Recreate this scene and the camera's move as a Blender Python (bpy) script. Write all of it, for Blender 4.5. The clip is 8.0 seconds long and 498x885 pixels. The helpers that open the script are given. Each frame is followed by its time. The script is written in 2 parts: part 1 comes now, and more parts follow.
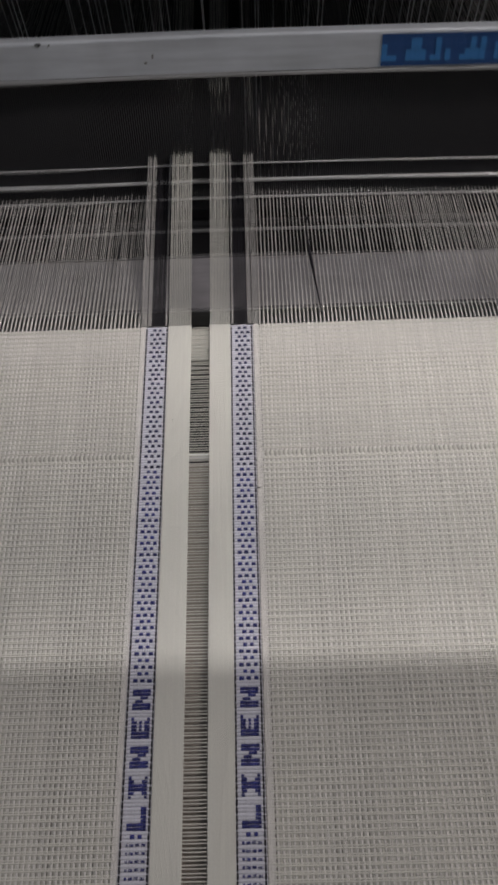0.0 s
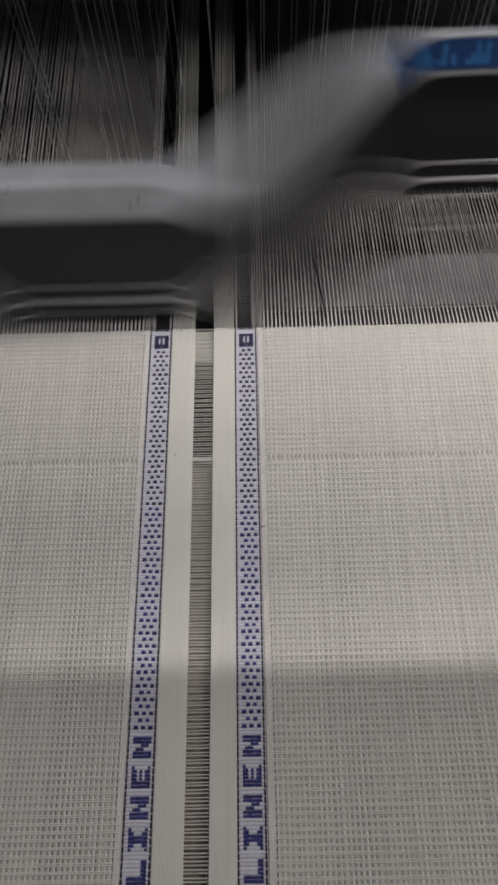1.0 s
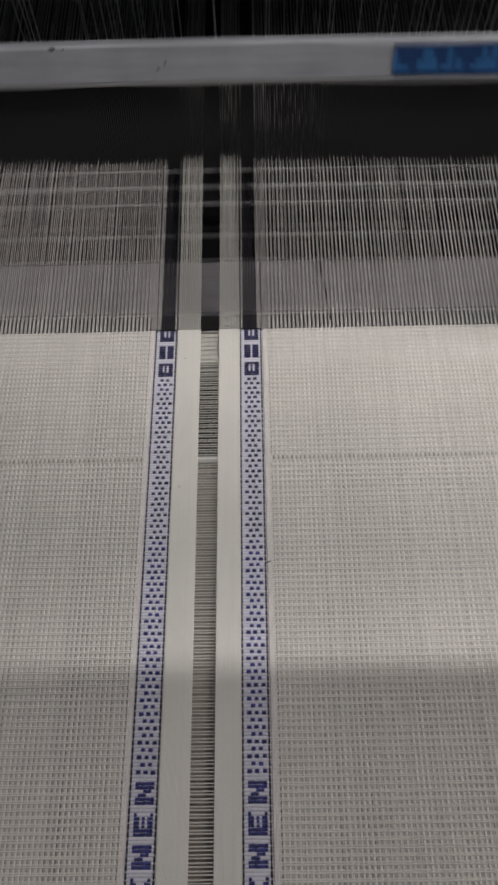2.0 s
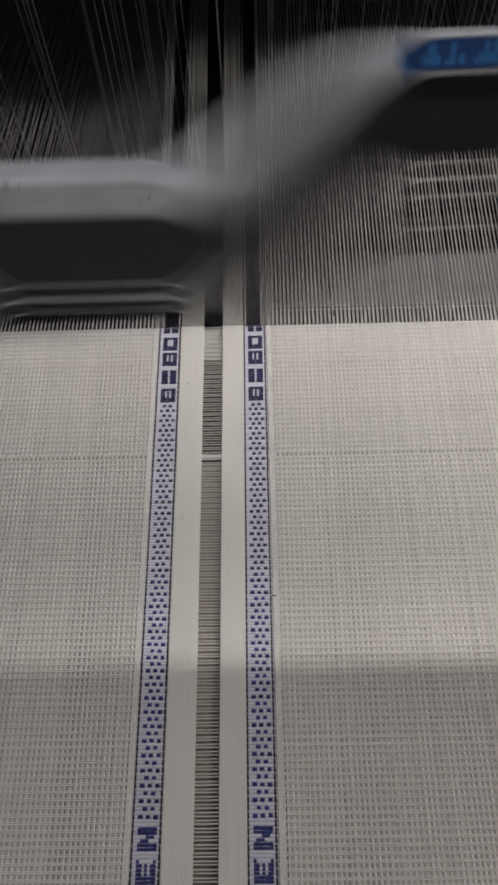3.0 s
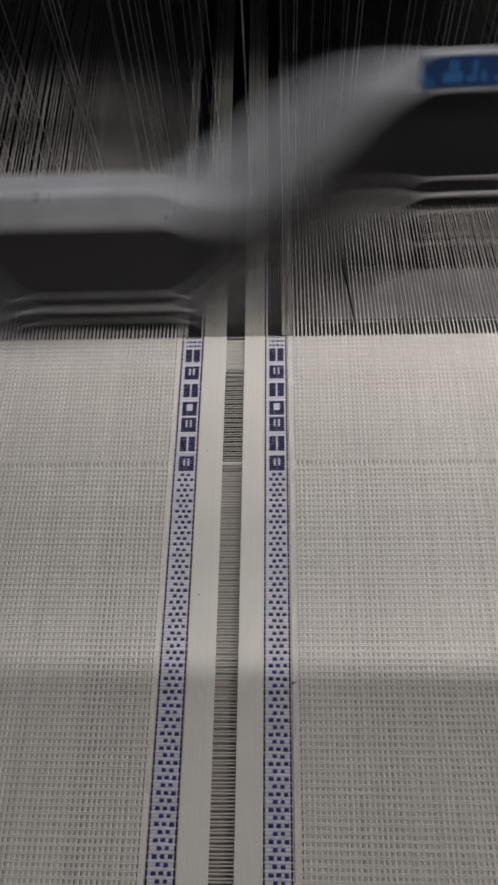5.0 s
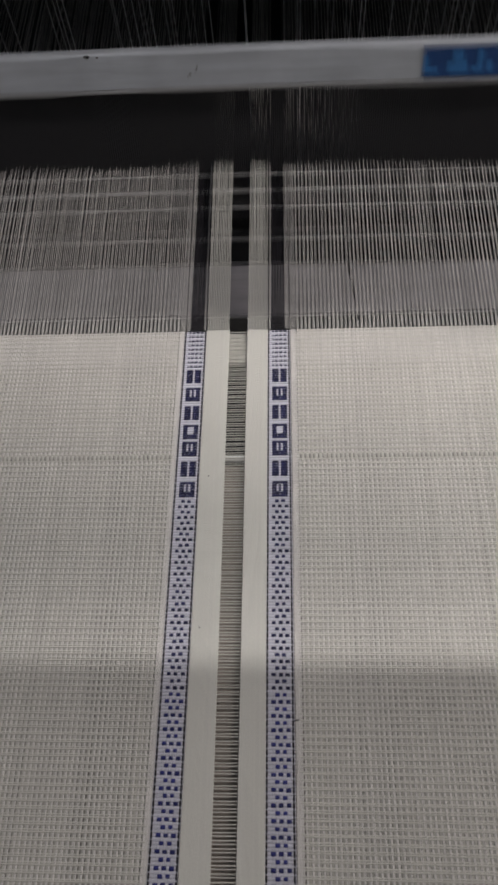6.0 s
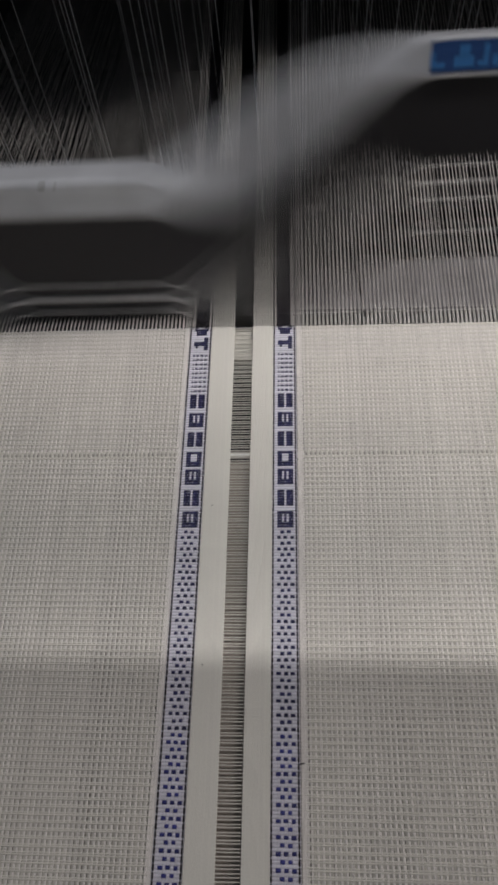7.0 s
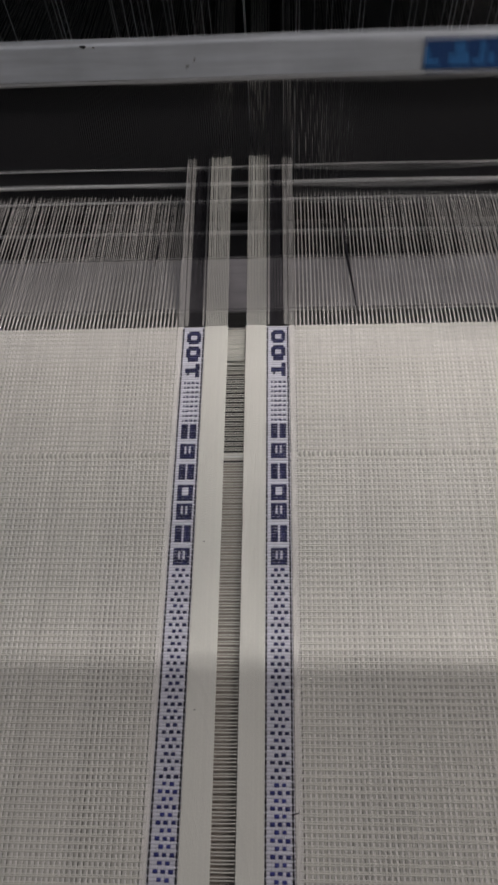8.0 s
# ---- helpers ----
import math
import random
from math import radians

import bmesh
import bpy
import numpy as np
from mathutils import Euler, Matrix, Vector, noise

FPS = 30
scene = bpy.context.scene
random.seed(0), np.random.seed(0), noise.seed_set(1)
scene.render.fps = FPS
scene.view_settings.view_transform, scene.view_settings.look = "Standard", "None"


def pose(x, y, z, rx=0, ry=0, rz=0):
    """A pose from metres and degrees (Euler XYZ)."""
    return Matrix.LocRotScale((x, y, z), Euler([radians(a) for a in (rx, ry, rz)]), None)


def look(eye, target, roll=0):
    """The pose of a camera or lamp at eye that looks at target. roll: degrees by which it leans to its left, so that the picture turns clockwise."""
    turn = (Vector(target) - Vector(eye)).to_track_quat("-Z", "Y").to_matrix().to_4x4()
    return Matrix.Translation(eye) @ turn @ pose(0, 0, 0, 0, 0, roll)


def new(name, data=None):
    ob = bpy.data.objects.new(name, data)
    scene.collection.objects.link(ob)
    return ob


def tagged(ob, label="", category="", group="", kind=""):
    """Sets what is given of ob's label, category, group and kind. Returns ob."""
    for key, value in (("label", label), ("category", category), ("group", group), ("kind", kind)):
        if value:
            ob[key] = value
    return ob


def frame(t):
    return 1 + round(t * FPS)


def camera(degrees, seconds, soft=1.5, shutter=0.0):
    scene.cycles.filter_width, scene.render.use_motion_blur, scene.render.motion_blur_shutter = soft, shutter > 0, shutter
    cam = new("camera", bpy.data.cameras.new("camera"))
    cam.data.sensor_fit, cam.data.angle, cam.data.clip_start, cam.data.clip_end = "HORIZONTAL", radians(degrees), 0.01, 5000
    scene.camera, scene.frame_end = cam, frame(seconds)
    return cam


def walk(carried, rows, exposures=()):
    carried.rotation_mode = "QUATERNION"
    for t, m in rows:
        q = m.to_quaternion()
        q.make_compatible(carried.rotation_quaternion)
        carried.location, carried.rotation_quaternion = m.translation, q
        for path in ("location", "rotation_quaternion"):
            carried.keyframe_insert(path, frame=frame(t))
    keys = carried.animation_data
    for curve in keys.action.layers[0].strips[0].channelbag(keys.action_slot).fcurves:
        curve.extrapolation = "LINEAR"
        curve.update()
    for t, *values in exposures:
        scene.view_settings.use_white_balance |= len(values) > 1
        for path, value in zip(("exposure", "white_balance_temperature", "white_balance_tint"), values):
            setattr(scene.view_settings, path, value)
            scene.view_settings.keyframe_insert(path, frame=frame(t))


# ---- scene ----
# Weaving machine: cloth being woven towards the viewer, reed beating, healds behind.
# x along the weft, y along the warp away from the viewer, z up; the fell line is y = 0.
cam = camera(38.0, 8.0, soft=3.2, shutter=0.26)
PATH = [
    (0.0, (18.012, -141.765, 194.731, 26.734, 1.478, -1.186)),
    (1.0, (17.093, -139.688, 196.687, 26.373, 1.283, -0.783)),
    (1.5, (16.238, -140.615, 196.532, 26.908, 1.153, -0.584)),
    (3.0, (15.425, -142.653, 195.280, 26.972, 1.519, -0.572)),
    (3.5, (16.451, -141.901, 195.822, 27.108, 1.538, -0.526)),
    (4.0, (16.819, -142.126, 198.164, 27.458, 1.974, 0.075)),
    (4.5, (14.805, -146.043, 197.141, 28.380, 2.234, 0.729)),
    (6.0, (17.022, -145.523, 195.599, 27.826, 3.272, 0.926)),
    (6.5, (17.670, -143.553, 196.140, 27.207, 3.598, 1.024)),
    (7.0, (16.940, -146.231, 194.253, 27.903, 3.592, 1.219)),
    (7.5, (16.380, -142.482, 195.831, 26.973, 3.282, 1.094)),
    (8.0, (15.993, -142.088, 196.079, 26.767, 2.910, 0.833)),
]
walk(cam, [(t, pose(p[0] / 1000, p[1] / 1000, p[2] / 1000, *p[3:])) for t, p in PATH])

# ---- light ----
world = bpy.data.worlds.new("hall_air")
scene.world = world
world.use_nodes = True
world.node_tree.nodes["Background"].inputs[0].default_value = (0.9, 0.95, 1.0, 1)
world.node_tree.nodes["Background"].inputs[1].default_value = 0.05


def area_lamp(name, m, sx, sy, watts, colour):
    data = bpy.data.lights.new(name, "AREA")
    data.shape, data.size, data.size_y, data.energy, data.color = "RECTANGLE", sx, sy, watts, colour
    ob = new(name, data)
    ob.matrix_world = m
    return ob


area_lamp("hall_light", pose(1.0, 0.15, 1.15, 0, 40, 0), 0.6, 0.175, 10.3, (1.0, 0.938, 0.905))
# unseen cool fill, added to brighten the reed cap and the left side
area_lamp("cool_fill_light", look((-1.3, -0.45, 1.50), (0, 0.05, 0)), 1.0, 0.8, 3.6, (0.82, 0.89, 1.0))
# unseen strip, added for the brighter cloth beyond the shade line
area_lamp("strip_light", pose(0.315, -0.005, 0.33), 0.5, 0.0024, 1.10, (1.0, 0.965, 0.935))
scene.view_settings.exposure = 0.0

# ---- measures ----
PICK = 0.000848          # distance between picks
RATE = 12.5              # picks a second
SPEED = PICK * RATE      # take-up of the cloth
DENT = 0.00133
XL, XR = -0.130, 0.150   # width of the warp that is built
L1, L2, G1, G2, R1, R2 = -0.0175, -0.0109, -0.00305, 0.00305, 0.0101, 0.0170
PIVOT = -0.170           # height of the reed's rocking axis
BACK = 22.0              # degrees that the reed leans back at rest
FRONT = 1.2              # and at the beat-up


# ---- materials ----
def material(name, colour, rough=0.6, metal=0.0, grain=0.0, scale=800.0, stretch=(1, 1, 1), bump=0.0, stain=0.0, stain_scale=40.0, spec=0.5, island=0.0, long=False):
    m = bpy.data.materials.new(name)
    m.use_nodes = True
    nt = m.node_tree
    b = nt.nodes["Principled BSDF"]
    b.inputs["Roughness"].default_value, b.inputs["Metallic"].default_value = rough, metal
    b.inputs["Specular IOR Level"].default_value = spec
    tc = nt.nodes.new("ShaderNodeTexCoord")
    mp = nt.nodes.new("ShaderNodeMapping")
    mp.inputs["Scale"].default_value = stretch
    where = tc.outputs["Object"]
    if long:
        # sections of one long part share one run of grain
        at, add = nt.nodes.new("ShaderNodeObjectInfo"), nt.nodes.new("ShaderNodeVectorMath")
        nt.links.new(at.outputs["Location"], add.inputs[0])
        nt.links.new(where, add.inputs[1])
        where = add.outputs["Vector"]
    nt.links.new(where, mp.inputs["Vector"])
    n1 = nt.nodes.new("ShaderNodeTexNoise")
    n1.inputs["Scale"].default_value, n1.inputs["Detail"].default_value = scale, 4
    nt.links.new(mp.outputs["Vector"], n1.inputs["Vector"])
    n2 = nt.nodes.new("ShaderNodeTexNoise")
    n2.inputs["Scale"].default_value, n2.inputs["Detail"].default_value = stain_scale, 3
    nt.links.new(where, n2.inputs["Vector"])

    def mul(fac_socket, amount, prev):
        mr = nt.nodes.new("ShaderNodeMapRange")
        mr.inputs["From Min"].default_value, mr.inputs["From Max"].default_value = 0.25, 0.75
        mr.inputs["To Min"].default_value, mr.inputs["To Max"].default_value = 1 - amount, 1 + amount
        nt.links.new(fac_socket, mr.inputs["Value"])
        vm = nt.nodes.new("ShaderNodeVectorMath")
        vm.operation = "SCALE"
        if prev is None:
            vm.inputs[0].default_value = colour
        else:
            nt.links.new(prev, vm.inputs[0])
        nt.links.new(mr.outputs["Result"], vm.inputs["Scale"])
        return vm.outputs["Vector"]

    out = mul(n1.outputs["Fac"], grain, None)
    out = mul(n2.outputs["Fac"], stain, out)
    if island:
        gi = nt.nodes.new("ShaderNodeNewGeometry")
        oi = nt.nodes.new("ShaderNodeObjectInfo")
        out = mul(gi.outputs["Random Per Island"], island, out)
        out = mul(oi.outputs["Random"], island * 0.6, out)
    nt.links.new(out, b.inputs["Base Color"])
    if bump:
        bn = nt.nodes.new("ShaderNodeBump")
        bn.inputs["Strength"].default_value, bn.inputs["Distance"].default_value = bump, 0.0002
        nt.links.new(n1.outputs["Fac"], bn.inputs["Height"])
        nt.links.new(bn.outputs["Normal"], b.inputs["Normal"])
    return m


LINEN = material("linen_yarn", (0.64, 0.62, 0.57), 0.75, grain=0.10, scale=2500, bump=0.3, stain=0.05, stain_scale=60, spec=0.25, island=0.05)
# shade in the weave's holes is put into this greyer yarn colour
HOLE_SHADE = material("hole_shade_yarn", (0.51, 0.49, 0.45), 0.8, grain=0.15, scale=1500, stretch=(1, 0.15, 1), bump=0.2, stain=0.08, spec=0.2, island=0.05)
WARP_Y = material("linen_warp_yarn", (0.69, 0.66, 0.64), 0.75, grain=0.10, scale=1500, stretch=(1, 0.15, 1), bump=0.2, stain=0.05, spec=0.25, island=0.06)
BAND = material("selvedge_yarn", (0.66, 0.645, 0.60), 0.65, grain=0.05, scale=2500, bump=0.15, stain=0.03, spec=0.3, island=0.015)
LILAC = material("pale_lilac_yarn", (0.65, 0.64, 0.72), 0.55, grain=0.12, scale=2500, bump=0.2, stain=0.05, spec=0.4, island=0.08)
NAVY = material("navy_yarn", (0.026, 0.027, 0.085), 0.5, grain=0.3, scale=2500, bump=0.2, stain=0.1, spec=0.4, island=0.25)
NAVY_WARP = material("dark_navy_warp", (0.020, 0.018, 0.024), 0.6, grain=0.3, scale=1500, stretch=(1, 0.15, 1), spec=0.3, island=0.3)
# bluer cast of the older picks, put into a copy of the navy
BLUE = material("bluer_navy_yarn", (0.032, 0.036, 0.17), 0.5, grain=0.3, scale=2500, bump=0.2, stain=0.1, spec=0.4, island=0.25)
BLACKISH = material("dark_edge_yarn", (0.012, 0.011, 0.016), 0.6, grain=0.2, scale=2500, spec=0.3)
ALU = material("brushed_aluminium", (0.73, 0.76, 0.82), 0.38, 0.3, grain=0.12, scale=500, stretch=(0.08, 1, 1), bump=0.12, stain=0.14, stain_scale=45, long=True)
# the metal edge's steady highlight is put into a plain white
BRIGHT = material("glint_white_rod", (0.82, 0.82, 0.81), 0.3, 0.0, grain=0.04, scale=600, stretch=(0.1, 1, 1), bump=0.03, stain=0.05)
DULL = material("dull_steel", (0.52, 0.52, 0.53), 0.5, 0.45, grain=0.1, scale=600, stretch=(0.1, 1, 1), stain=0.15)
STEEL = material("polished_steel", (0.62, 0.62, 0.63), 0.45, 1.0, grain=0.08, scale=600, stretch=(0.1, 1, 1), bump=0.05, stain=0.08)
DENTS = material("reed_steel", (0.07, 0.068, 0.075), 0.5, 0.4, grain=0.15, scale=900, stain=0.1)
ROD = material("worn_bright_rod", (0.88, 0.88, 0.89), 0.28, 0.4, grain=0.08, scale=600, stretch=(0.1, 1, 1), bump=0.05, stain=0.12, long=True)
LEDGE = material("polished_channel_ledge", (0.55, 0.54, 0.55), 0.22, 1.0, grain=0.1, scale=500, stretch=(0.1, 1, 1), bump=0.05, stain=0.15, long=True)
RACE = material("blackened_race", (0.025, 0.025, 0.028), 0.5, 0.3, grain=0.2, scale=300, bump=0.1, stain=0.2)
PLATE = material("worn_grey_plate", (0.46, 0.44, 0.47), 0.5, 0.3, grain=0.12, scale=300, stretch=(0.1, 1, 1), bump=0.1, stain=0.2, stain_scale=50)
FELLPLATE = material("pale_fell_plate", (0.55, 0.54, 0.50), 0.5, 0.2, grain=0.08, scale=400, bump=0.1, stain=0.1)
TABLE = material("dull_steel_table", (0.32, 0.28, 0.25), 0.55, 0.2, grain=0.12, scale=300, bump=0.1, stain=0.25, stain_scale=30)
DARK = material("dark_machine_paint", (0.012, 0.012, 0.014), 0.55, 0.0, grain=0.3, scale=120, bump=0.1, stain=0.3, stain_scale=15)
WIRE = material("heald_wire", (0.88, 0.89, 0.90), 0.30, 0.1, grain=0.2, scale=500, stretch=(1, 1, 0.1), stain=0.3, stain_scale=80, island=0.5)
STICK = material("blue_sticker", (0.025, 0.085, 0.27), 0.5, grain=0.15, scale=400, bump=0.1, stain=0.2, stain_scale=90)
STICK_MARK = material("pale_blue_marking", (0.05, 0.22, 0.55), 0.5, grain=0.15, scale=400, stain=0.2, stain_scale=90)
CONCRETE = material("hall_concrete", (0.30, 0.29, 0.27), 0.8, grain=0.15, scale=30, bump=0.2, stain=0.2, stain_scale=2)
PLASTER = material("hall_plaster", (0.45, 0.45, 0.43), 0.85, grain=0.05, scale=40, bump=0.1, stain=0.1, stain_scale=1.5)
SMUDGE = material("oily_smudge", (0.20, 0.20, 0.21), 0.4, grain=0.2, scale=900, stain=0.2)
HOUSING = material("grey_lamp_housing", (0.25, 0.26, 0.27), 0.5, grain=0.05, scale=100, stain=0.1)


# ---- mesh helpers ----
class Build:
    """Collects faces with material slots for one mesh."""

    def __init__(self):
        self.v, self.f, self.m = [], [], []

    def box(self, x0, x1, y0, y1, z0, z1, slot=0, chamfer=0.0):
        c = chamfer
        if not c:
            ring = [(y0, z0), (y1, z0), (y1, z1), (y0, z1)]
        else:
            ring = [(y0 + c, z0), (y1 - c, z0), (y1, z0 + c), (y1, z1 - c), (y1 - c, z1), (y0 + c, z1), (y0, z1 - c), (y0, z0 + c)]
        self.prism(ring, x0, x1, slot)

    def prism(self, ring, x0, x1, slot=0):
        """A profile in y and z, drawn out along x."""
        n, s = len(ring), len(self.v)
        self.v += [(x0, y, z) for y, z in ring] + [(x1, y, z) for y, z in ring]
        self.f += [(s + i, s + (i + 1) % n, s + n + (i + 1) % n, s + n + i) for i in range(n)]
        self.f += [tuple(s + i for i in reversed(range(n))), tuple(s + n + i for i in range(n))]
        self.m += [slot] * (n + 2)

    def tube(self, pts, rx, rz, sides=4, slot=0, turn=0.5, along="x"):
        """A flattened tube through pts; rx across, rz upwards; either may be a list."""
        s, n = len(self.v), len(pts)
        for i, (x, y, z) in enumerate(pts):
            a_ = rx[i] if isinstance(rx, list) else rx
            b_ = rz[i] if isinstance(rz, list) else rz
            for k in range(sides):
                w = 2 * math.pi * (k + turn) / sides
                ca, cb = math.cos(w) * a_, math.sin(w) * b_
                if along == "x":
                    self.v.append((x, y + ca, z + cb))
                elif along == "y":
                    self.v.append((x + ca, y, z + cb))
                else:
                    self.v.append((x + ca, y + cb, z))
        for i in range(n - 1):
            for k in range(sides):
                k2 = (k + 1) % sides
                self.f.append((s + i * sides + k, s + i * sides + k2, s + (i + 1) * sides + k2, s + (i + 1) * sides + k))
                self.m.append(slot)

    def mesh(self, name, mats, smooth=False):
        me = bpy.data.meshes.new(name)
        me.from_pydata(self.v, [], self.f)
        for m in mats:
            me.materials.append(m)
        me.polygons.foreach_set("material_index", self.m)
        if smooth:
            me.polygons.foreach_set("use_smooth", [True] * len(self.f))
        bm = bmesh.new()
        bm.from_mesh(me)
        bmesh.ops.recalc_face_normals(bm, faces=bm.faces)
        bm.to_mesh(me)
        bm.free()
        return me


def part(name, me, parent, m=None, label=""):
    ob = new(name, me)
    ob.parent = parent
    if m is not None:
        ob.matrix_basis = m
    if label:
        ob["label"] = label
    return ob


def thing(name, label, category, group="", kind="", at=(0, 0, 0)):
    ob = new(name)
    ob.location = at
    ob.empty_display_size = 0.01
    return tagged(ob, label, category, group, kind)


def solid(name, build, mats, label, category="", kind="structure", smooth=False):
    return tagged(new(name, build.mesh(name, mats, smooth)), label, category, kind=kind)


rnd = random.Random(7)

# ---- hall around the machine ----
b = Build(); b.box(-2.6, 2.6, -2.6, 2.6, -1.0, -0.9)
solid("floor", b, [CONCRETE], "grey concrete floor of the weaving hall", "floor")
b = Build(); b.box(-2.6, 2.6, -2.6, 2.6, 2.9, 3.0)
solid("ceiling", b, [PLASTER], "plain pale ceiling of the weaving hall", "ceiling")
for nm, q in (("wall_north", (-2.6, 2.6, 2.6, 2.75)), ("wall_south", (-2.6, 2.6, -2.75, -2.6)), ("wall_east", (2.6, 2.75, -2.6, 2.6)), ("wall_west", (-2.75, -2.6, -2.6, 2.6))):
    b = Build(); b.box(*q, -0.9, 2.9)
    solid(nm, b, [PLASTER], "plain pale plaster wall of the hall", "wall")

# ---- machine body under and behind the cloth ----
frame_ob = thing("loom_frame", "dark painted machine frame under the shed", "loom frame", at=(0, 0, 0))
# near-black backdrop and floor stand in for the darkness behind and below
b = Build(); b.box(-0.34, 0.34, 0.30, 0.34, -0.25, 0.60)
part("back_panel", b.mesh("back_panel", [DARK]), frame_ob)
b = Build(); b.box(-0.34, 0.34, -0.046, 0.30, -0.13, -0.115)
part("tray", b.mesh("tray", [DARK]), frame_ob)
# open-ended casing from which the weft is shot in
for z0, z1, y0, y1 in ((-0.020, -0.014, -0.28, 0.12), (0.010, 0.016, -0.28, 0.12), (-0.014, 0.010, -0.28, -0.274), (-0.014, 0.010, 0.114, 0.12)):
    b = Build(); b.box(-0.92, -0.56, y0, y1, z0, z1)
    part("weft_casing", b.mesh("weft_casing", [DARK]), frame_ob)
for x0 in (-0.90, -0.60):
    b = Build(); b.box(x0, x0 + 0.03, -0.10, -0.06, -0.90, -0.020, 0, 0.004)
    part("casing_leg", b.mesh("casing_leg", [DARK]), frame_ob)
for x0 in (-0.37, 0.34):
    b = Build(); b.box(x0, x0 + 0.03, -0.30, 0.34, -0.90, 0.10, 0, 0.004)
    part("side_frame", b.mesh("side_frame", [DARK]), frame_ob)
# unseen beam and board, added to keep light off the healds
b = Build(); b.box(-0.34, 0.34, 0.123, 0.30, 0.195, 0.235, 0, 0.004)
part("top_beam", b.mesh("top_beam", [DARK]), frame_ob)
b = Build(); b.box(-0.34, 0.34, 0.098, 0.104, 0.078, 0.150, 0, 0.002)
part("guard_board", b.mesh("guard_board", [DARK]), frame_ob)

shed_rail = thing("shed_rail", "worn grey metal rail below the warp", "rail")
b = Build(); b.box(-0.34, 0.34, 0.0302, 0.0570, -0.045, -0.0314, 0, 0.0012)
part("rail_body", b.mesh("rail_body", [PLATE]), shed_rail)
for y0 in (0.0290, 0.0572):
    b = Build(); b.box(-0.34, 0.34, y0, y0 + 0.0010, -0.040, -0.0309, 0, 0.0003)
    part("rail_edge", b.mesh("rail_edge", [STEEL]), shed_rail, label="bright worn steel edge")
b = Build(); b.box(-0.34, 0.34, -0.0125, -0.0006, -0.010, -0.0008, 0, 0.0003)
fell_plate = solid("fell_plate", b, [FELLPLATE], "pale metal plate carrying the cloth's fell", "plate", kind="")
b = Build(); b.box(-0.34, 0.34, -0.30, -0.0482, -0.012, -0.0024, 0, 0.0012)
table = solid("cloth_table", b, [TABLE], "dull steel table under the moving cloth", "table", kind="")
b = Build(); b.tube([(-0.34, -0.0472, -0.00128), (0.34, -0.0472, -0.00128)], 0.0010, 0.0010, 12)
part("edge_rod", b.mesh("edge_rod", [BRIGHT], True), table, label="edge rod with its bright glint painted white")


# ---- warp in the cloth and in the shed ----
def dents(x0, x1):
    n = int(round((x1 - x0) / DENT))
    return [x0 + (i + 0.5) * DENT for i in range(n)]


BODY = dents(XL, L1 - 0.0020) + dents(R2 + 0.0020, XR)

cloth_warp = thing("cloth_warp", "off-white linen warp threads lying through the cloth", "warp")
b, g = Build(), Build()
drift = 0.0
for x in BODY:
    w = rnd.uniform(0.92, 1.10)
    drift = 0.85 * drift + rnd.uniform(-0.00003, 0.00003)
    for dx in (-0.00014, 0.00014):
        xx = x + dx + drift + rnd.uniform(-0.00002, 0.00002)
        b.tube([(xx, -0.29, 0), (xx + rnd.uniform(-6e-5, 6e-5), -0.15, 0), (xx + rnd.uniform(-6e-5, 6e-5), -0.07, 0), (xx, 0.0, 0)], 0.00019 * w, 0.00015, 5, along="y")
    xg = x + DENT / 2
    xm = xg + rnd.uniform(-8e-5, 8e-5)
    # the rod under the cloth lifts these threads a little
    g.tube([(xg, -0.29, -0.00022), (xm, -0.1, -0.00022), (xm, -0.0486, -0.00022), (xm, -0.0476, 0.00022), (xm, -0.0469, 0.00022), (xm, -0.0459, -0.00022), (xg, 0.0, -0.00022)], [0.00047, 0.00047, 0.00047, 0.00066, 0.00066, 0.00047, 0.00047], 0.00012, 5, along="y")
    b.tube([(xg, -0.0150, -0.0002), (xg, -0.0115, 0), (xg, 0.0, 0)], [0.00005, 0.00020, 0.00024], 0.00012, 5, along="y")
tagged(part("body_warp", b.mesh("body_warp", [WARP_Y], True), cloth_warp), kind="stuff")
tagged(part("ground_warp", g.mesh("ground_warp", [HOLE_SHADE], True), cloth_warp, label="greyish threads lying lower in the cloth, hole shade in their colour"), kind="stuff")
for x0, x1 in ((L2 + 0.0004, G1), (G2, R1 - 0.0004)):
    b = Build()
    n = 26
    for i in range(n):
        xx = x0 + (i + 0.5) * (x1 - x0) / n
        b.tube([(xx, -0.29, 0.0003), (xx, -0.15, 0.0003), (xx, 0.0, 0.0003)], (x1 - x0) / n * 0.85, 0.00016, 6, along="y")
    tagged(part("selvedge_band", b.mesh("selvedge_band", [BAND], True), cloth_warp, label="dense plain cream selvedge band"), kind="stuff")

for x0, x1 in ((L1 - 0.0021, L1 - 0.0003), (R2 + 0.0003, R2 + 0.0021)):
    b = Build()
    for i in range(6):
        xx = x0 + (i + 0.5) * (x1 - x0) / 6
        b.tube([(xx, -0.29, 0.0001), (xx, -0.15, 0.0001), (xx, 0.0, 0.0001)], (x1 - x0) / 6 * 0.55, 0.00018, 6, along="y")
    tagged(part("selvedge_margin", b.mesh("selvedge_margin", [WARP_Y], True), cloth_warp, label="narrow dense pale margin beside the figures"), kind="stuff")

ZUP = 0.0062             # height of the raised warp where it meets the resting reed
REACH = 0.071


def swing(z):
    return math.degrees(math.atan2(z, REACH))


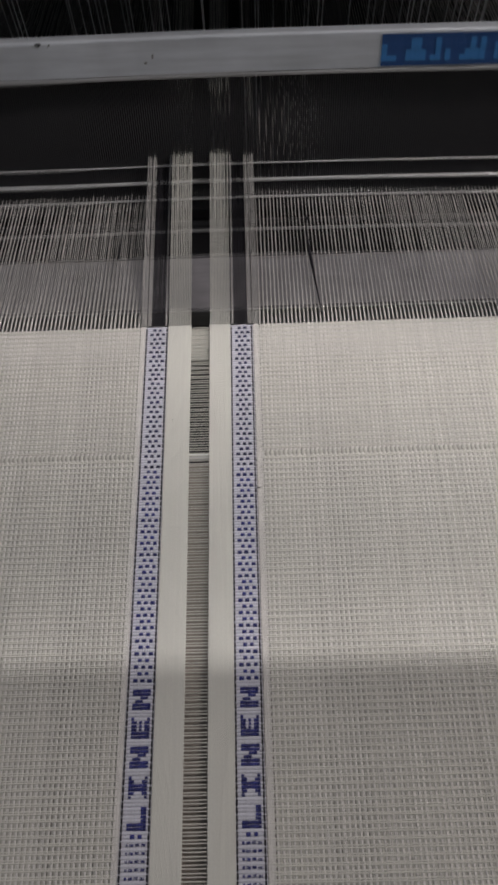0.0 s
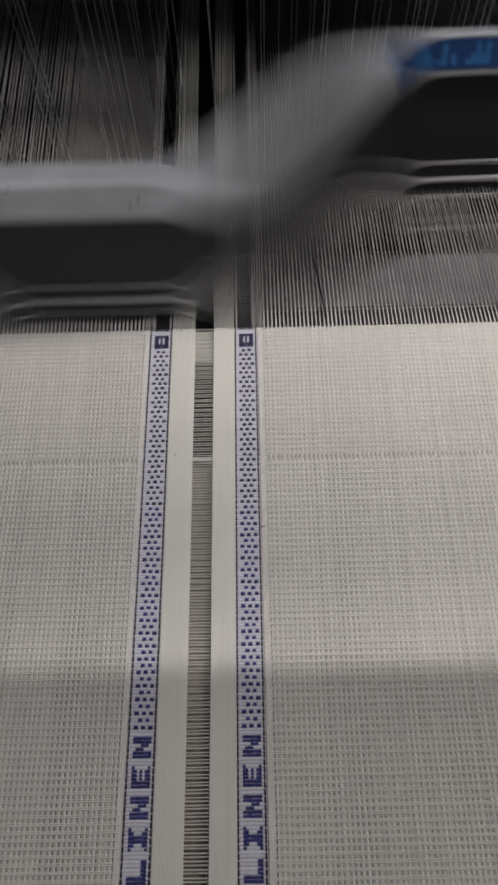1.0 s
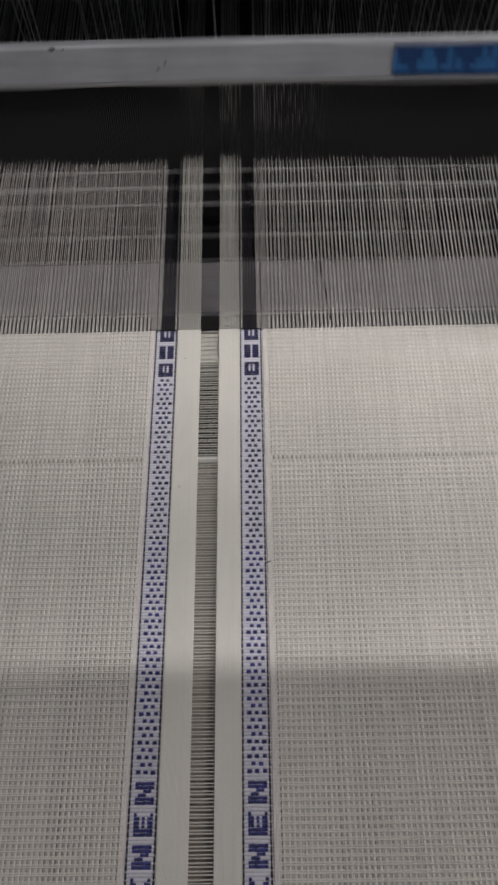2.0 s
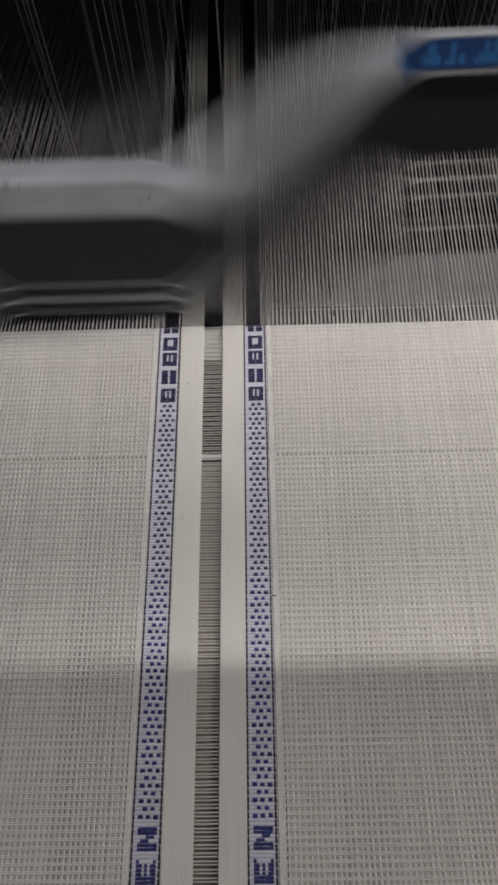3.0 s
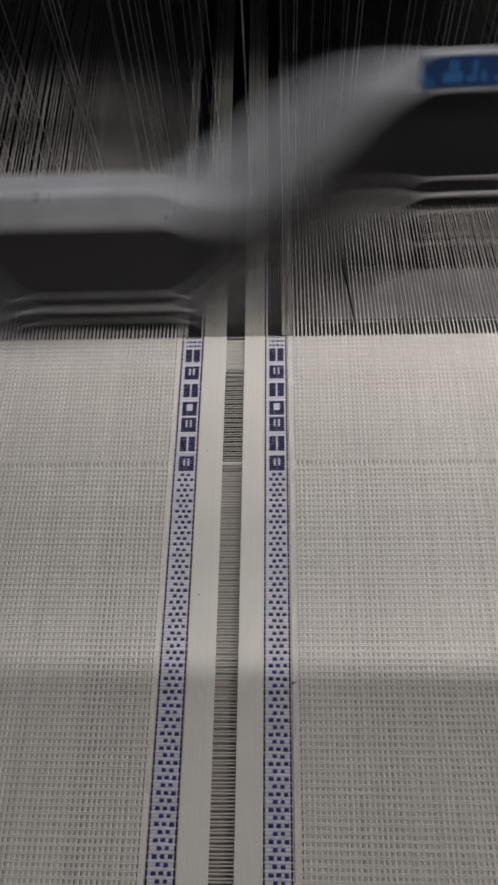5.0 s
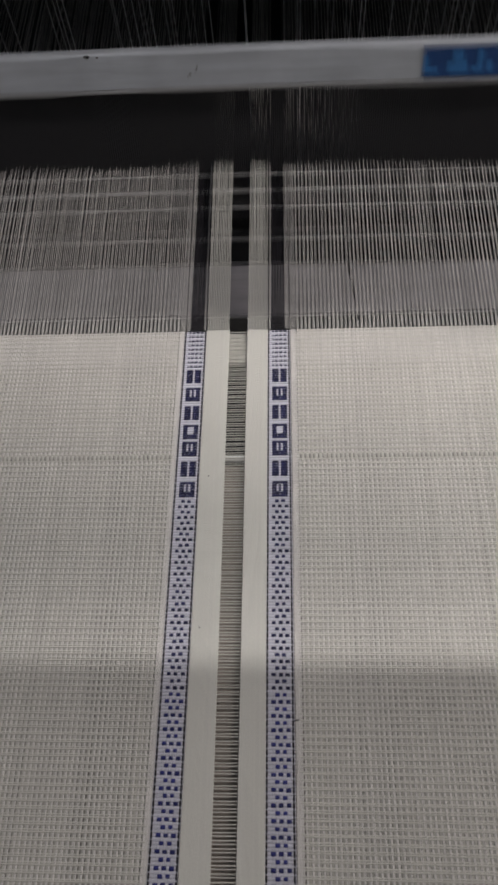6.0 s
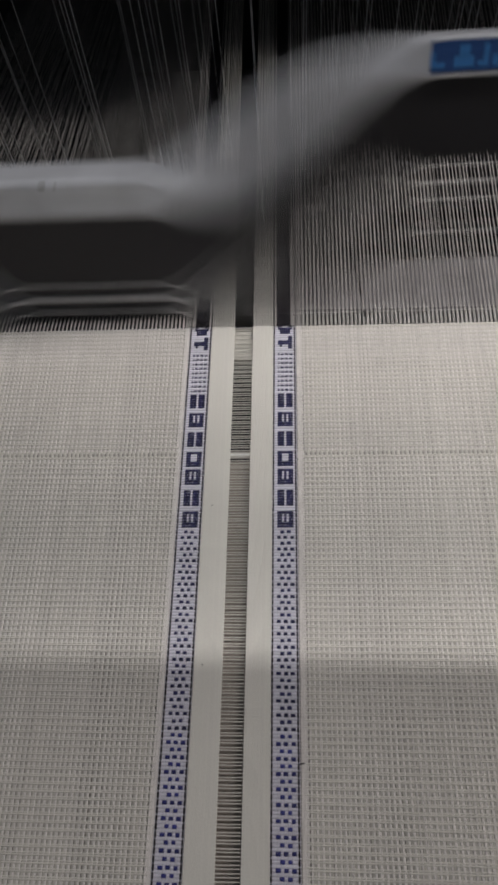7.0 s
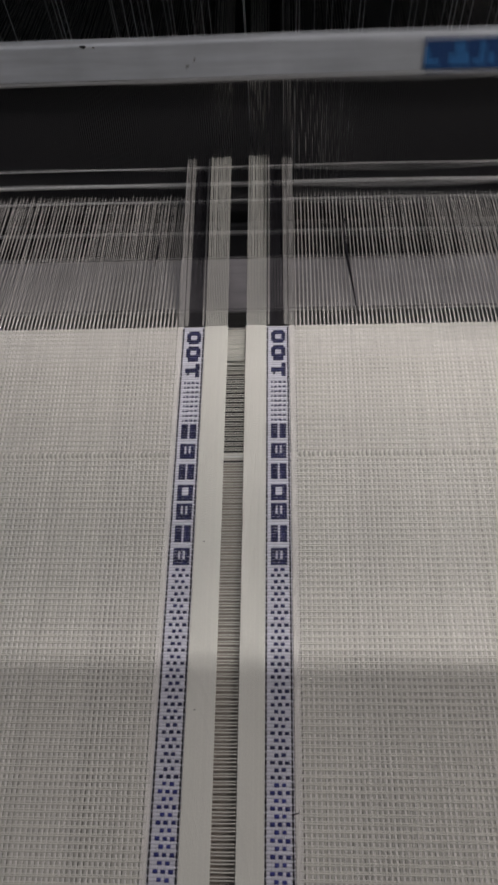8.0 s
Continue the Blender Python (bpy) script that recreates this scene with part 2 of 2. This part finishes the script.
# raised selvedge threads: cream bands, lilac margins, dark edge and navy figure threads
def thread_group(name, xs, radius, mat, label, lift, y1=0.140):
    ob = thing(name, label, "warp threads", kind="stuff")
    b = Build()
    for x in xs:
        j = rnd.uniform(-0.00012, 0.00012)
        zz = rnd.uniform(-0.0004, 0.0004)
        b.tube([(x, 0.0002, 0), (x + j, 0.06, zz), (x + 1.5 * j, y1, 2 * zz), (x, 0.285, -0.012)], [radius, radius, radius * 0.5, radius * 0.4], [radius, radius, radius * 0.5, radius * 0.4], 4, along="y")
    part("thread_sheet", b.mesh("thread_sheet", [mat], True), ob)["kind"] = "stuff"
    ob.matrix_basis = pose(0, 0, 0.0002, swing(lift))
    return ob


def spaced(x0, x1, n):
    return [x0 + (i + 0.5) * (x1 - x0) / n for i in range(n)]


for x0, x1 in ((L2 + 0.0004, G1), (G2, R1 - 0.0004)):
    thread_group("selvedge_warp", spaced(x0, x1, 13), 0.00021, BAND, "cream selvedge warp threads running up to the reed", ZUP)
for x0, x1, n in ((L1 - 0.0021, L1 + 0.0014, 9), (L2 - 0.0006, L2 - 0.0001, 2), (R1 + 0.0001, R1 + 0.0006, 2), (R2 - 0.0016, R2 + 0.0021, 9)):
    thread_group("margin_warp", spaced(x0, x1, n), 0.00012, WARP_Y, "pale warp threads beside the dark figure threads", ZUP * 0.9)
for x in (L1, L2, R1, R2):
    thread_group("edge_warp", [x], 0.00014, BLACKISH, "single dark edge warp thread", ZUP)
for x0, x1 in ((L1 + 0.0012, L2 - 0.0008), (R1 + 0.0008, R2 - 0.0012)):
    thread_group("figure_warp", spaced(x0, x1, 14), 0.00015, NAVY_WARP, "dense navy figure warp threads running to the reed", ZUP * 0.4)

SHEETS = []
COUNT = 28
for half in (0, 1):
    for i in range(COUNT):
        xa, xb = XL + (XR - XL) * i / COUNT, XL + (XR - XL) * (i + 1) / COUNT
        ob = thing("warp_sheet", "off-white linen warp threads opening into a shed", "warp threads", "sheets of the shed", "stuff")
        b = Build()
        for x in BODY:
            if xa <= x < xb:
                xx = x + (0.00021 if half else -0.00021)
                j = rnd.uniform(-0.00012, 0.00012)
                zz = rnd.uniform(-0.0006, 0.0006)
                b.tube([(xx, 0.0002, 0), (xx + j * 0.5, 0.03, zz * 0.5), (xx + j, 0.071, zz), (xx + j, 0.146, 2 * zz), (xx, 0.285, -0.004)], [0.00018, 0.00016, 0.00015, 0.00009, 0.00006], [0.00013, 0.00013, 0.00013, 0.00009, 0.00006], 4, along="y")
        part("thread_sheet", b.mesh("thread_sheet", [WARP_Y], True), ob)["kind"] = "stuff"
        SHEETS.append((ob, half, (xa + xb) / 2))

# ---- healds behind the reed ----
HEALDS = []
for half in (0, 1):
    ob = thing("heald_frame", "dark heald frame with bright steel heald wires", "heald frame", "heald frames")
    y = 0.146 + 0.016 * half
    b = Build(); b.box(-0.30, 0.30, y - 0.004, y + 0.004, 0.150, 0.180, 0, 0.001)
    part("top_rail", b.mesh("top_rail", [DARK]), ob)
    b = Build(); b.box(-0.30, 0.30, y - 0.004, y + 0.004, -0.110, -0.085, 0, 0.001)
    part("bottom_rail", b.mesh("bottom_rail", [DARK]), ob)
    for x in np.arange(-0.17, 0.20, 0.0019):
        if -0.012 < x < 0.012 and rnd.random() < 0.8:
            continue
        if rnd.random() < 0.76:
            continue
        xx = x + rnd.uniform(-0.0008, 0.0008)
        tilt = rnd.uniform(-0.001, 0.001)
        b = Build()
        b.tube([(xx - tilt, y, -0.09), (xx + rnd.uniform(-3e-4, 3e-4), y + rnd.uniform(-0.003, 0.003), 0.02), (xx + tilt, y, 0.155)], 0.00023, 0.00023, 6, along="z")
        part("heald_wire", b.mesh("heald_wire", [WIRE], True), ob)
    if not half:
        b = Build()
        b.tube([(0.0006, y - 0.004, -0.09), (0.0008, y - 0.004, 0.02), (0.0006, y, 0.155)], 0.00042, 0.00042, 6, along="z")
        part("heald_wire", b.mesh("heald_wire", [WIRE], True), ob, label="single bright wire in the gap")
    HEALDS.append((ob, half))

# ---- reed, in narrow sections: their lag imitates a rolling shutter bending a rigid bar ----
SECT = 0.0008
reed = thing("weaving_reed", "aluminium-capped steel reed rocking on its sley", "reed", at=(0, 0, PIVOT))


def reed_meshes(width, sticker, tall):
    h = width * 0.65 if width < 0.01 else width / 2
    c = Build()
    c.prism([(-0.0030, 0.2185), (0.0060, 0.2185), (0.0060, 0.2290), (0.0052, 0.2296), (-0.0018, 0.2297), (-0.0025, 0.2295), (-0.0029, 0.2291), (-0.0030, 0.2285)], -h, h)
    c.prism([(-0.0024, 0.2168), (0.0046, 0.2168), (0.0046, 0.2184), (-0.0024, 0.2184), (-0.0033, 0.2179), (-0.0033, 0.2172)], -h, h, 1)
    d = Build()
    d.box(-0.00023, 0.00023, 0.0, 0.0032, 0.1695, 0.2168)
    r = Build()
    r.prism([(0.0010, 0.1500), (0.012, 0.1500), (0.012, 0.1640), (0.0018, 0.1640), (0.0010, 0.1630)], -h, h, 0)
    r.box(-h, h, 0.0004, 0.0012, 0.1602, 0.1612, 2)
    r.box(-h, h, 0.0034, 0.0080, 0.1640, 0.1740, 0)
    r.tube([(-h, -0.0004, 0.1741), (h, -0.0004, 0.1741)], 0.00040, 0.00040, 8, 1)
    r.tube([(-h, -0.0006, 0.1807), (h, -0.0006, 0.1807)], 0.00066, 0.00066, 8, 1)
    r.tube([(-h, -0.0003, 0.1868), (h, -0.0003, 0.1868)], 0.00030, 0.00030, 8, 1)
    # polished ledge of the weft channel
    r.prism([(0.0002, 0.1752), (0.0033, 0.1752), (0.0033, 0.1790), (0.0030, 0.1790)], -h, h, 3)
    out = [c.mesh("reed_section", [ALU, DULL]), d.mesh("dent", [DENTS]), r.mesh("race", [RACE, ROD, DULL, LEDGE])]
    if sticker:
        s = Build()
        s.prism([(-0.0032, 0.2189), (-0.00305, 0.2189), (-0.00305, 0.2284), (-0.0032, 0.2284)], -h, h)
        if tall > 0:
            z1 = 0.2203 + 0.0068 * tall
            s.prism([(-0.0033, 0.2203), (-0.0031, 0.2203), (-0.0031, z1), (-0.0033, z1)], -h, h, 1)
        out.append(s.mesh("sticker", [STICK, STICK_MARK]))
    return out


SECTIONS = []
plain = reed_meshes(SECT, False, 0)
stuck = [reed_meshes(SECT, True, q) for q in (0, 0.25, 0.5, 0.75, 1.0)]
rs = random.Random(3)


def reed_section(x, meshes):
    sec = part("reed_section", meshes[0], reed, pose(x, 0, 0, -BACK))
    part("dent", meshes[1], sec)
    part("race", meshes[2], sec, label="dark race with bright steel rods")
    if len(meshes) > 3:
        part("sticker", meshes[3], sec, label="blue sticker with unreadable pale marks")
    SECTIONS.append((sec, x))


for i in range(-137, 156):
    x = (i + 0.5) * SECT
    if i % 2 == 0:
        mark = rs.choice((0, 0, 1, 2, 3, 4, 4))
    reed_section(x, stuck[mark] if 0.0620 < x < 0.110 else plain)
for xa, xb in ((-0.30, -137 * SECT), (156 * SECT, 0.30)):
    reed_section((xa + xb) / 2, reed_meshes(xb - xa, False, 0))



def cap_mark(name, x, z, rx, rz, mat, label, seed):
    """A small uneven fleck on the front of the cap."""
    g = random.Random(seed)
    sec, xs = min(SECTIONS, key=lambda q: abs(q[1] - x))
    b = Build()
    n = 9
    outer = []
    for k in range(n):
        w, u = 2 * math.pi * k / n, g.uniform(0.6, 1.15)
        outer.append((x - xs + math.cos(w) * rx * u, z + math.sin(w) * rz * u))
    for proud in (0.0, 0.00012):
        b.v += [(px, -0.0030 - proud, pz) for px, pz in outer]
    b.f += [tuple(range(n)), tuple(range(n, 2 * n))] + [(k, (k + 1) % n, n + (k + 1) % n, n + k) for k in range(n)]
    b.m += [0] * (n + 2)
    part(name, b.mesh(name, [mat]), sec, label=label)


cap_mark("smudge", -0.0135, 0.2240, 0.0004, 0.0007, SMUDGE, "faint oily smudge on the cap", 1)
cap_mark("smudge", -0.0160, 0.2222, 0.0005, 0.0005, SMUDGE, "faint oily smudge on the cap", 2)
cap_mark("nick", -0.0505, 0.2289, 0.0014, 0.0006, RACE, "dark nick in the cap's edge", 3)
cap_mark("nick", -0.0470, 0.2287, 0.0005, 0.0003, RACE, "dark nick in the cap's edge", 4)

# ---- woven cloth: one pick after the other ----
cloth = thing("linen_cloth", "open off-white linen cloth with blue figured selvedges", "cloth")


def weft_mesh(parity, seed):
    g = random.Random(seed)
    b = Build()
    pts, ra, rz = [], [], []
    xs = []
    for x in BODY:
        xs += [x - DENT * 0.32, x + DENT * 0.18]
    xs += [L1, (L1 + L2) / 2, L2, G1, -0.001, 0.001, G2, R1, (R1 + R2) / 2, R2]
    xs.sort()
    sl = [g.uniform(0.93, 1.09) for _ in range(60)]
    wob = [g.uniform(-0.00004, 0.00004) for _ in range(60)]
    for i, x in enumerate(xs):
        inside = L1 - 1e-6 <= x <= R2 + 1e-6
        u = (x - XL) / (XR - XL) * 58
        q = int(u)
        k = sl[q] + (sl[q + 1] - sl[q]) * (u - q)
        wy = wob[q] + (wob[q + 1] - wob[q]) * (u - q)
        z = 0.0 if inside else (0.00020 if (i + parity) % 2 else -0.00008)
        pair = (-0.00019 if parity else 0.00019) * (0.3 if inside else 1.0)
        pts.append((x, wy + pair, z))
        w = 0.00015 if inside else 0.00023
        ra.append(w * k)
        rz.append(0.00014 * k)
    b.tube(pts, ra, rz, 6)
    return b.mesh("weft_pick", [LINEN], True)


WEFTS = [weft_mesh(s % 2, 11 + s) for s in range(8)]

# figures: seven columns across the band, one line for each pick; letters stand on their sides
# bits run from the foot of the letter to its top
GLYPH = {
    "L": ("1111111", "1111111", "1100000", "1100000", "1100000", "1100000"),
    "I": ("1000001", "1100011", "1111111", "1111111", "1100011", "1000001"),
    "N": ("1111111", "1111111", "0001110", "0111000", "1111111", "1111111"),
    "E": ("1111111", "1111111", "1101011", "1101011", "1101011", "1000001"),
    "1": ("1100000", "1100010", "1111111", "1111111", "1100000", "1100000"),
    "0": ("0111110", "1111111", "1100011", "1100011", "1111111", "0111110"),
}
# plain block shapes stand for the maker's name
BLOCKS = (("1111111", "1101011", "1101011", "1101011", "1111111"), ("1110111", "1110111", "1110111", "1110111", "1110111"), ("1111111", "1100011", "1100011", "1111111", "0000000"))
BLANK = "0000000"
lines = {}


def put(shape, u0, length):
    r0, r1 = int(round(u0 / PICK)), int(round((u0 + length) / PICK))
    for r in range(r0, r1):
        lines[r] = shape[min(len(shape) - 1, int((r - r0) / (r1 - r0) * len(shape)))]


def blank(u0, u1):
    for r in range(int(round(u0 / PICK)), int(round(u1 / PICK))):
        lines[r] = BLANK


blank(-0.1470, -0.1130)
for i, ch in enumerate("LINEN"):
    put(GLYPH[ch], -0.1460 + i * 0.00672, 0.0055)
blank(0.0030, 0.0850)
for i in range(7):
    put(BLOCKS[(0, 1, 0, 2, 1, 0, 1)[i]], 0.0036 + i * 0.00655, 0.0053)
for r in list(range(int(0.0500 / PICK), int(0.0642 / PICK))) + list(range(-250, int(-0.1480 / PICK))):
    lines[r] = "1101101101" if r % 2 == 0 else "0000000000"
for i, ch in enumerate("100"):
    put(GLYPH[ch], 0.0652 + i * 0.0064, 0.0052)


def bits(r):
    if r in lines:
        return lines[r]
    return ("10101", "00000", "01010", "00000")[r % 4]


FIGURES = {}


def figure_mesh(row, even, blue, variant):
    """One pick of one figured band, its origin at the band's edge."""
    key = (row, even, blue, variant)
    if key in FIGURES:
        return FIGURES[key]
    g = random.Random(len(FIGURES) * 7 + variant)
    b = Build()
    wide = L2 - L1
    lo, hi = 0.0012, wide - 0.0008
    w = (hi - lo) / len(row)
    b.tube([(-0.0004, 0, 0.00010), (0.0004, 0, 0.00012), (lo, 0, 0.00016), (hi, 0, 0.00016), (wide - 0.0003, 0, 0.00012), (wide + 0.0004, 0, 0.00010)], PICK * 0.56, 0.00024, 6, 0)
    loose = 0.4 if len(row) == 7 else 1.0
    thick = PICK * (0.53 if len(row) == 7 else 0.64 if len(row) == 5 else 0.42)
    for i, bit in enumerate(row):
        c = hi - (i + 0.5) * w + g.uniform(-0.10, 0.10) * w * loose      # the foot of a letter lies towards +x
        dy = g.uniform(-0.10, 0.10) * PICK * loose
        if bit == "1":
            k = w * ((0.56 if len(row) == 7 else 0.62) + 0.10 * loose * g.uniform(-1, 0.6))
            b.tube([(c - k, dy, 0.00030), (c - k * 0.5, dy, 0.00042), (c + k * 0.5, dy, 0.00042), (c + k, dy, 0.00030)], thick * g.uniform(0.82, 1.05), 0.00016, 6, 1)
            if g.random() < 0.55 * (len(row) == 10):
                q = c + g.uniform(-0.3, 0.3) * w
                b.tube([(q - w * 0.18, dy, 0.00052), (q, dy, 0.00060), (q + w * 0.18, dy, 0.00052)], PICK * 0.22, 0.00008, 4, 0)
        elif even:
            b.tube([(c - w * 0.3, dy, 0.00030), (c, dy, 0.00040), (c + w * 0.3, dy, 0.00030)], PICK * 0.34, 0.00012, 4, 0)
    if len(row) == 5 and not even:
        # pale floats run along the cloth between the dark stitches
        for i in range(10):
            if g.random() < 0.7:
                c = lo + (i + 0.5) * (hi - lo) / 10 + g.uniform(-0.2, 0.2) * w * 0.5
                b.tube([(c, -PICK * 0.75, 0.00034), (c + 0.00003, 0, 0.00046), (c, PICK * 0.75, 0.00034)], 0.00013, 0.00010, 5, 0, along="y")
    if even:
        for e in (0.0, wide):
            b.tube([(e, -PICK * 0.88, 0.0003), (e, -PICK * 0.6, 0.0005), (e, PICK * 0.6, 0.0005), (e, PICK * 0.88, 0.0003)], 0.00024, 0.00017, 5, 2, along="y")
    FIGURES[key] = b.mesh("figure_pick", [LILAC, BLUE if blue else NAVY, BLACKISH], True)
    return FIGURES[key]


FRESH = []
rp = random.Random(21)
OLDEST = -190
for r in range(OLDEST, 101):
    # picks lie in pairs, as the plain weave's beat leaves them
    off = rp.uniform(-0.00005, 0.00005)
    weft = part("weft_pick", WEFTS[(r % 2) + 2 * rp.randrange(4)], cloth, pose(0, r * PICK + off, 0))
    figs = [part("figure_pick", figure_mesh(bits(r), r % 2 == 0, r < -60, rp.randrange(4)), cloth, pose(x, r * PICK, 0)) for x in (L1, R1)]
    if r >= 0:
        FRESH.append((weft, r, 0.0, off))
        FRESH += [(figs[0], r, L1, 0.0), (figs[1], r, R1, 0.0)]
# the cloth's oldest end, past the table's middle
b = Build()
for r in range(-258, OLDEST):
    b.tube([(XL, r * PICK, 0), (L1, r * PICK, 0), (R2, r * PICK, 0), (XR, r * PICK, 0)], 0.00026, 0.00016, 6)
tagged(part("older_picks", b.mesh("older_picks", [LINEN], True), cloth), kind="stuff")

# small flecks caught in the weave
for x, y, size, turn in ((0.0176, -0.0587, 0.0009, 20), (-0.0077, 0.0099, 0.00022, 60), (-0.0083, -0.0353, 0.0002, 0)):
    b = Build()
    b.tube([(-size, 0, 0.0002), (-size * 0.3, size * 0.2, 0.0003), (size * 0.4, -size * 0.1, 0.0003), (size, size * 0.3, 0.0001)], [0.00006, 0.00016, 0.00013, 0.00005], 0.00012, 5)
    part("fleck", b.mesh("fleck", [BLACKISH], True), cloth, pose(x, y, 0.0003, 0, 0, turn), "dark fleck of lint")

# ---- unseen lamp over the machine, with hoods added to shape its light ----
lamp = thing("unseen_strip_lamp", "unseen grey strip lamp, its hoods added to cut the light", "lamp")
b = Build(); b.box(-0.30, 0.57, -0.013, 0.003, 0.334, 0.342, 0, 0.002)
part("housing", b.mesh("housing", [HOUSING]), lamp)
b = Build(); b.box(-0.34, 0.57, -0.0310, -0.0300, 0.250, 0.288)
part("hood", b.mesh("hood", [HOUSING]), lamp)
# second hood, added to keep the strip's light off the shed
b = Build(); b.box(-0.30, 0.57, -0.0035, -0.0029, 0.275, 0.334)
part("hood", b.mesh("hood", [HOUSING]), lamp)
for x in (-0.338, 0.567):
    b = Build(); b.box(x, x + 0.003, -0.0312, 0.003, 0.250, 0.342)
    part("bracket", b.mesh("bracket", [HOUSING]), lamp)

# dark stray threads caught in the shed
def stray_thread(pts, radii):
    b = Build()
    b.tube(pts, radii, 0.0002, 5, along="y")
    tagged(new("stray_thread", b.mesh("stray_thread", [BLACKISH], True)), "dark stray thread caught among the warp threads", "thread", "stray threads")


stray_thread([(0.0383, 0.052, -0.0035), (0.0373, 0.044, -0.0022), (0.0374, 0.034, -0.0012), (0.0384, 0.022, -0.0004), (0.0393, 0.012, 0.0002), (0.0399, 0.003, 0.0003)], [0.0001, 0.0003, 0.0006, 0.0005, 0.00025, 0.0002])
stray_thread([(-0.0292, 0.056, -0.0042), (-0.0288, 0.047, -0.0030), (-0.0290, 0.036, -0.0019), (-0.0298, 0.027, -0.0012)], [0.0001, 0.0002, 0.0004, 0.0001])


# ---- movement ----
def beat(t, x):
    """Machine cycle at x: whole numbers are beat-ups; the shift along x imitates a rolling shutter."""
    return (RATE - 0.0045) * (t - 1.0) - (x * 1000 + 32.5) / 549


def lean(phase):
    p = phase - round(phase)
    q = min(1.0, max(0.0, (abs(p) - 0.042) / 0.160))
    w = 0.5 * (1 + math.cos(math.pi * q))
    if p > 0:
        # the reed settles slowly on its way back
        w = 0.93 * w + 0.035 * (1 + math.cos(math.pi * min(1.0, max(0.0, (p - 0.1) / 0.30))))
    else:
        w = 0.92 * w + 0.04 * (1 + math.cos(math.pi * min(1.0, max(0.0, (-p - 0.1) / 0.18))))
    return FRONT + (BACK - FRONT) * (1 - w)


def shed(phase):
    """0 at odd picks, 1 at even ones, with a quick crossing at the beat."""
    k = math.floor(phase - 0.04)
    f = phase - 0.04 - k
    now, nxt = (1 - k % 2), (k % 2)
    if f < 0.86:
        return float(now)
    s = (f - 0.86) / 0.14
    return now + (nxt - now) * s * s * (3 - 2 * s)


def run(ob, place, times, eps=0.0006):
    """Keys ob along place(t), and gives every key the true speed of the machine at that moment."""
    walk(ob, [(t, place(t)) for t in times])
    before, after = [place(t - eps) for t in times], [place(t + eps) for t in times]
    keys = ob.animation_data
    for curve in keys.action.layers[0].strips[0].channelbag(keys.action_slot).fcurves:
        points, axis = curve.keyframe_points, curve.array_index
        left, right = [], []
        turning = curve.data_path == "rotation_quaternion"
        for i, point in enumerate(points):
            at, value = point.co
            if turning:
                qa, qb = before[i].to_quaternion(), after[i].to_quaternion()
                if qa.dot(qb) < 0:
                    qb.negate()
                if (qa[axis] + qb[axis]) * value < 0 and abs(value) > 0.01 or qa[0] < 0:
                    qa.negate(), qb.negate()
                rise = qb[axis] - qa[axis]
            else:
                rise = after[i].translation[axis] - before[i].translation[axis]
            third = rise / (2 * eps * FPS) / 3
            left += [at - 1 / 3, value - third]
            right += [at + 1 / 3, value + third]
        free = [0] * len(points)
        points.foreach_set("handle_left_type", free)
        points.foreach_set("handle_right_type", free)
        points.foreach_set("handle_left", left)
        points.foreach_set("handle_right", right)


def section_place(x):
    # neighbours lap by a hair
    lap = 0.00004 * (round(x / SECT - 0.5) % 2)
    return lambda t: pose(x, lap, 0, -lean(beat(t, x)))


def sheet_place(half, x):
    # at odd picks both halves lie low, thread over thread; at even picks both are raised side by side
    low, high, side = ((-0.0075, 0.0062, 0.0), (-0.0105, 0.0052, -0.00022))[half]

    def place(t):
        k = shed(beat(t, x))
        return pose(side * (1 - k), 0, 0, swing(low + (high - low) * k))
    return place


def motions():
    times = [i / FPS for i in range(8 * FPS + 1)]
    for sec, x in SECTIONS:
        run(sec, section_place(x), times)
    for ob, half, x in SHEETS:
        run(ob, sheet_place(half, x), times)
    for ob, half in HEALDS:
        walk(ob, [(t, pose(0, 0, 0.012 * ((shed(beat(t, 0.0)) - 0.5) * (1 if half else -1)))) for t in times])
    walk(cloth, [(t, pose(0, -SPEED * t, 0)) for t in (0.0, 2.0, 4.0, 6.0, 8.0)])
    for ob, r, x, off in FRESH:
        # each new pick shoots in from the side just before its beat-up
        n = math.ceil((r + 0.5) / RATE * FPS)
        home, away = pose(x, r * PICK + off, 0), pose(x - 0.75, r * PICK + off, 0)
        rows = [(0.0, away), ((n - 1) / FPS, away), (n / FPS, home), (8.0, home)]
        if n >= 8 * FPS:
            rows = [(0.0, away), (8.0, away)] if n > 8 * FPS else [(0.0, away), ((n - 1) / FPS, away), (8.0, home)]
        walk(ob, [row for i, row in enumerate(rows) if i == 0 or frame(row[0]) > frame(rows[i - 1][0])])


motions()
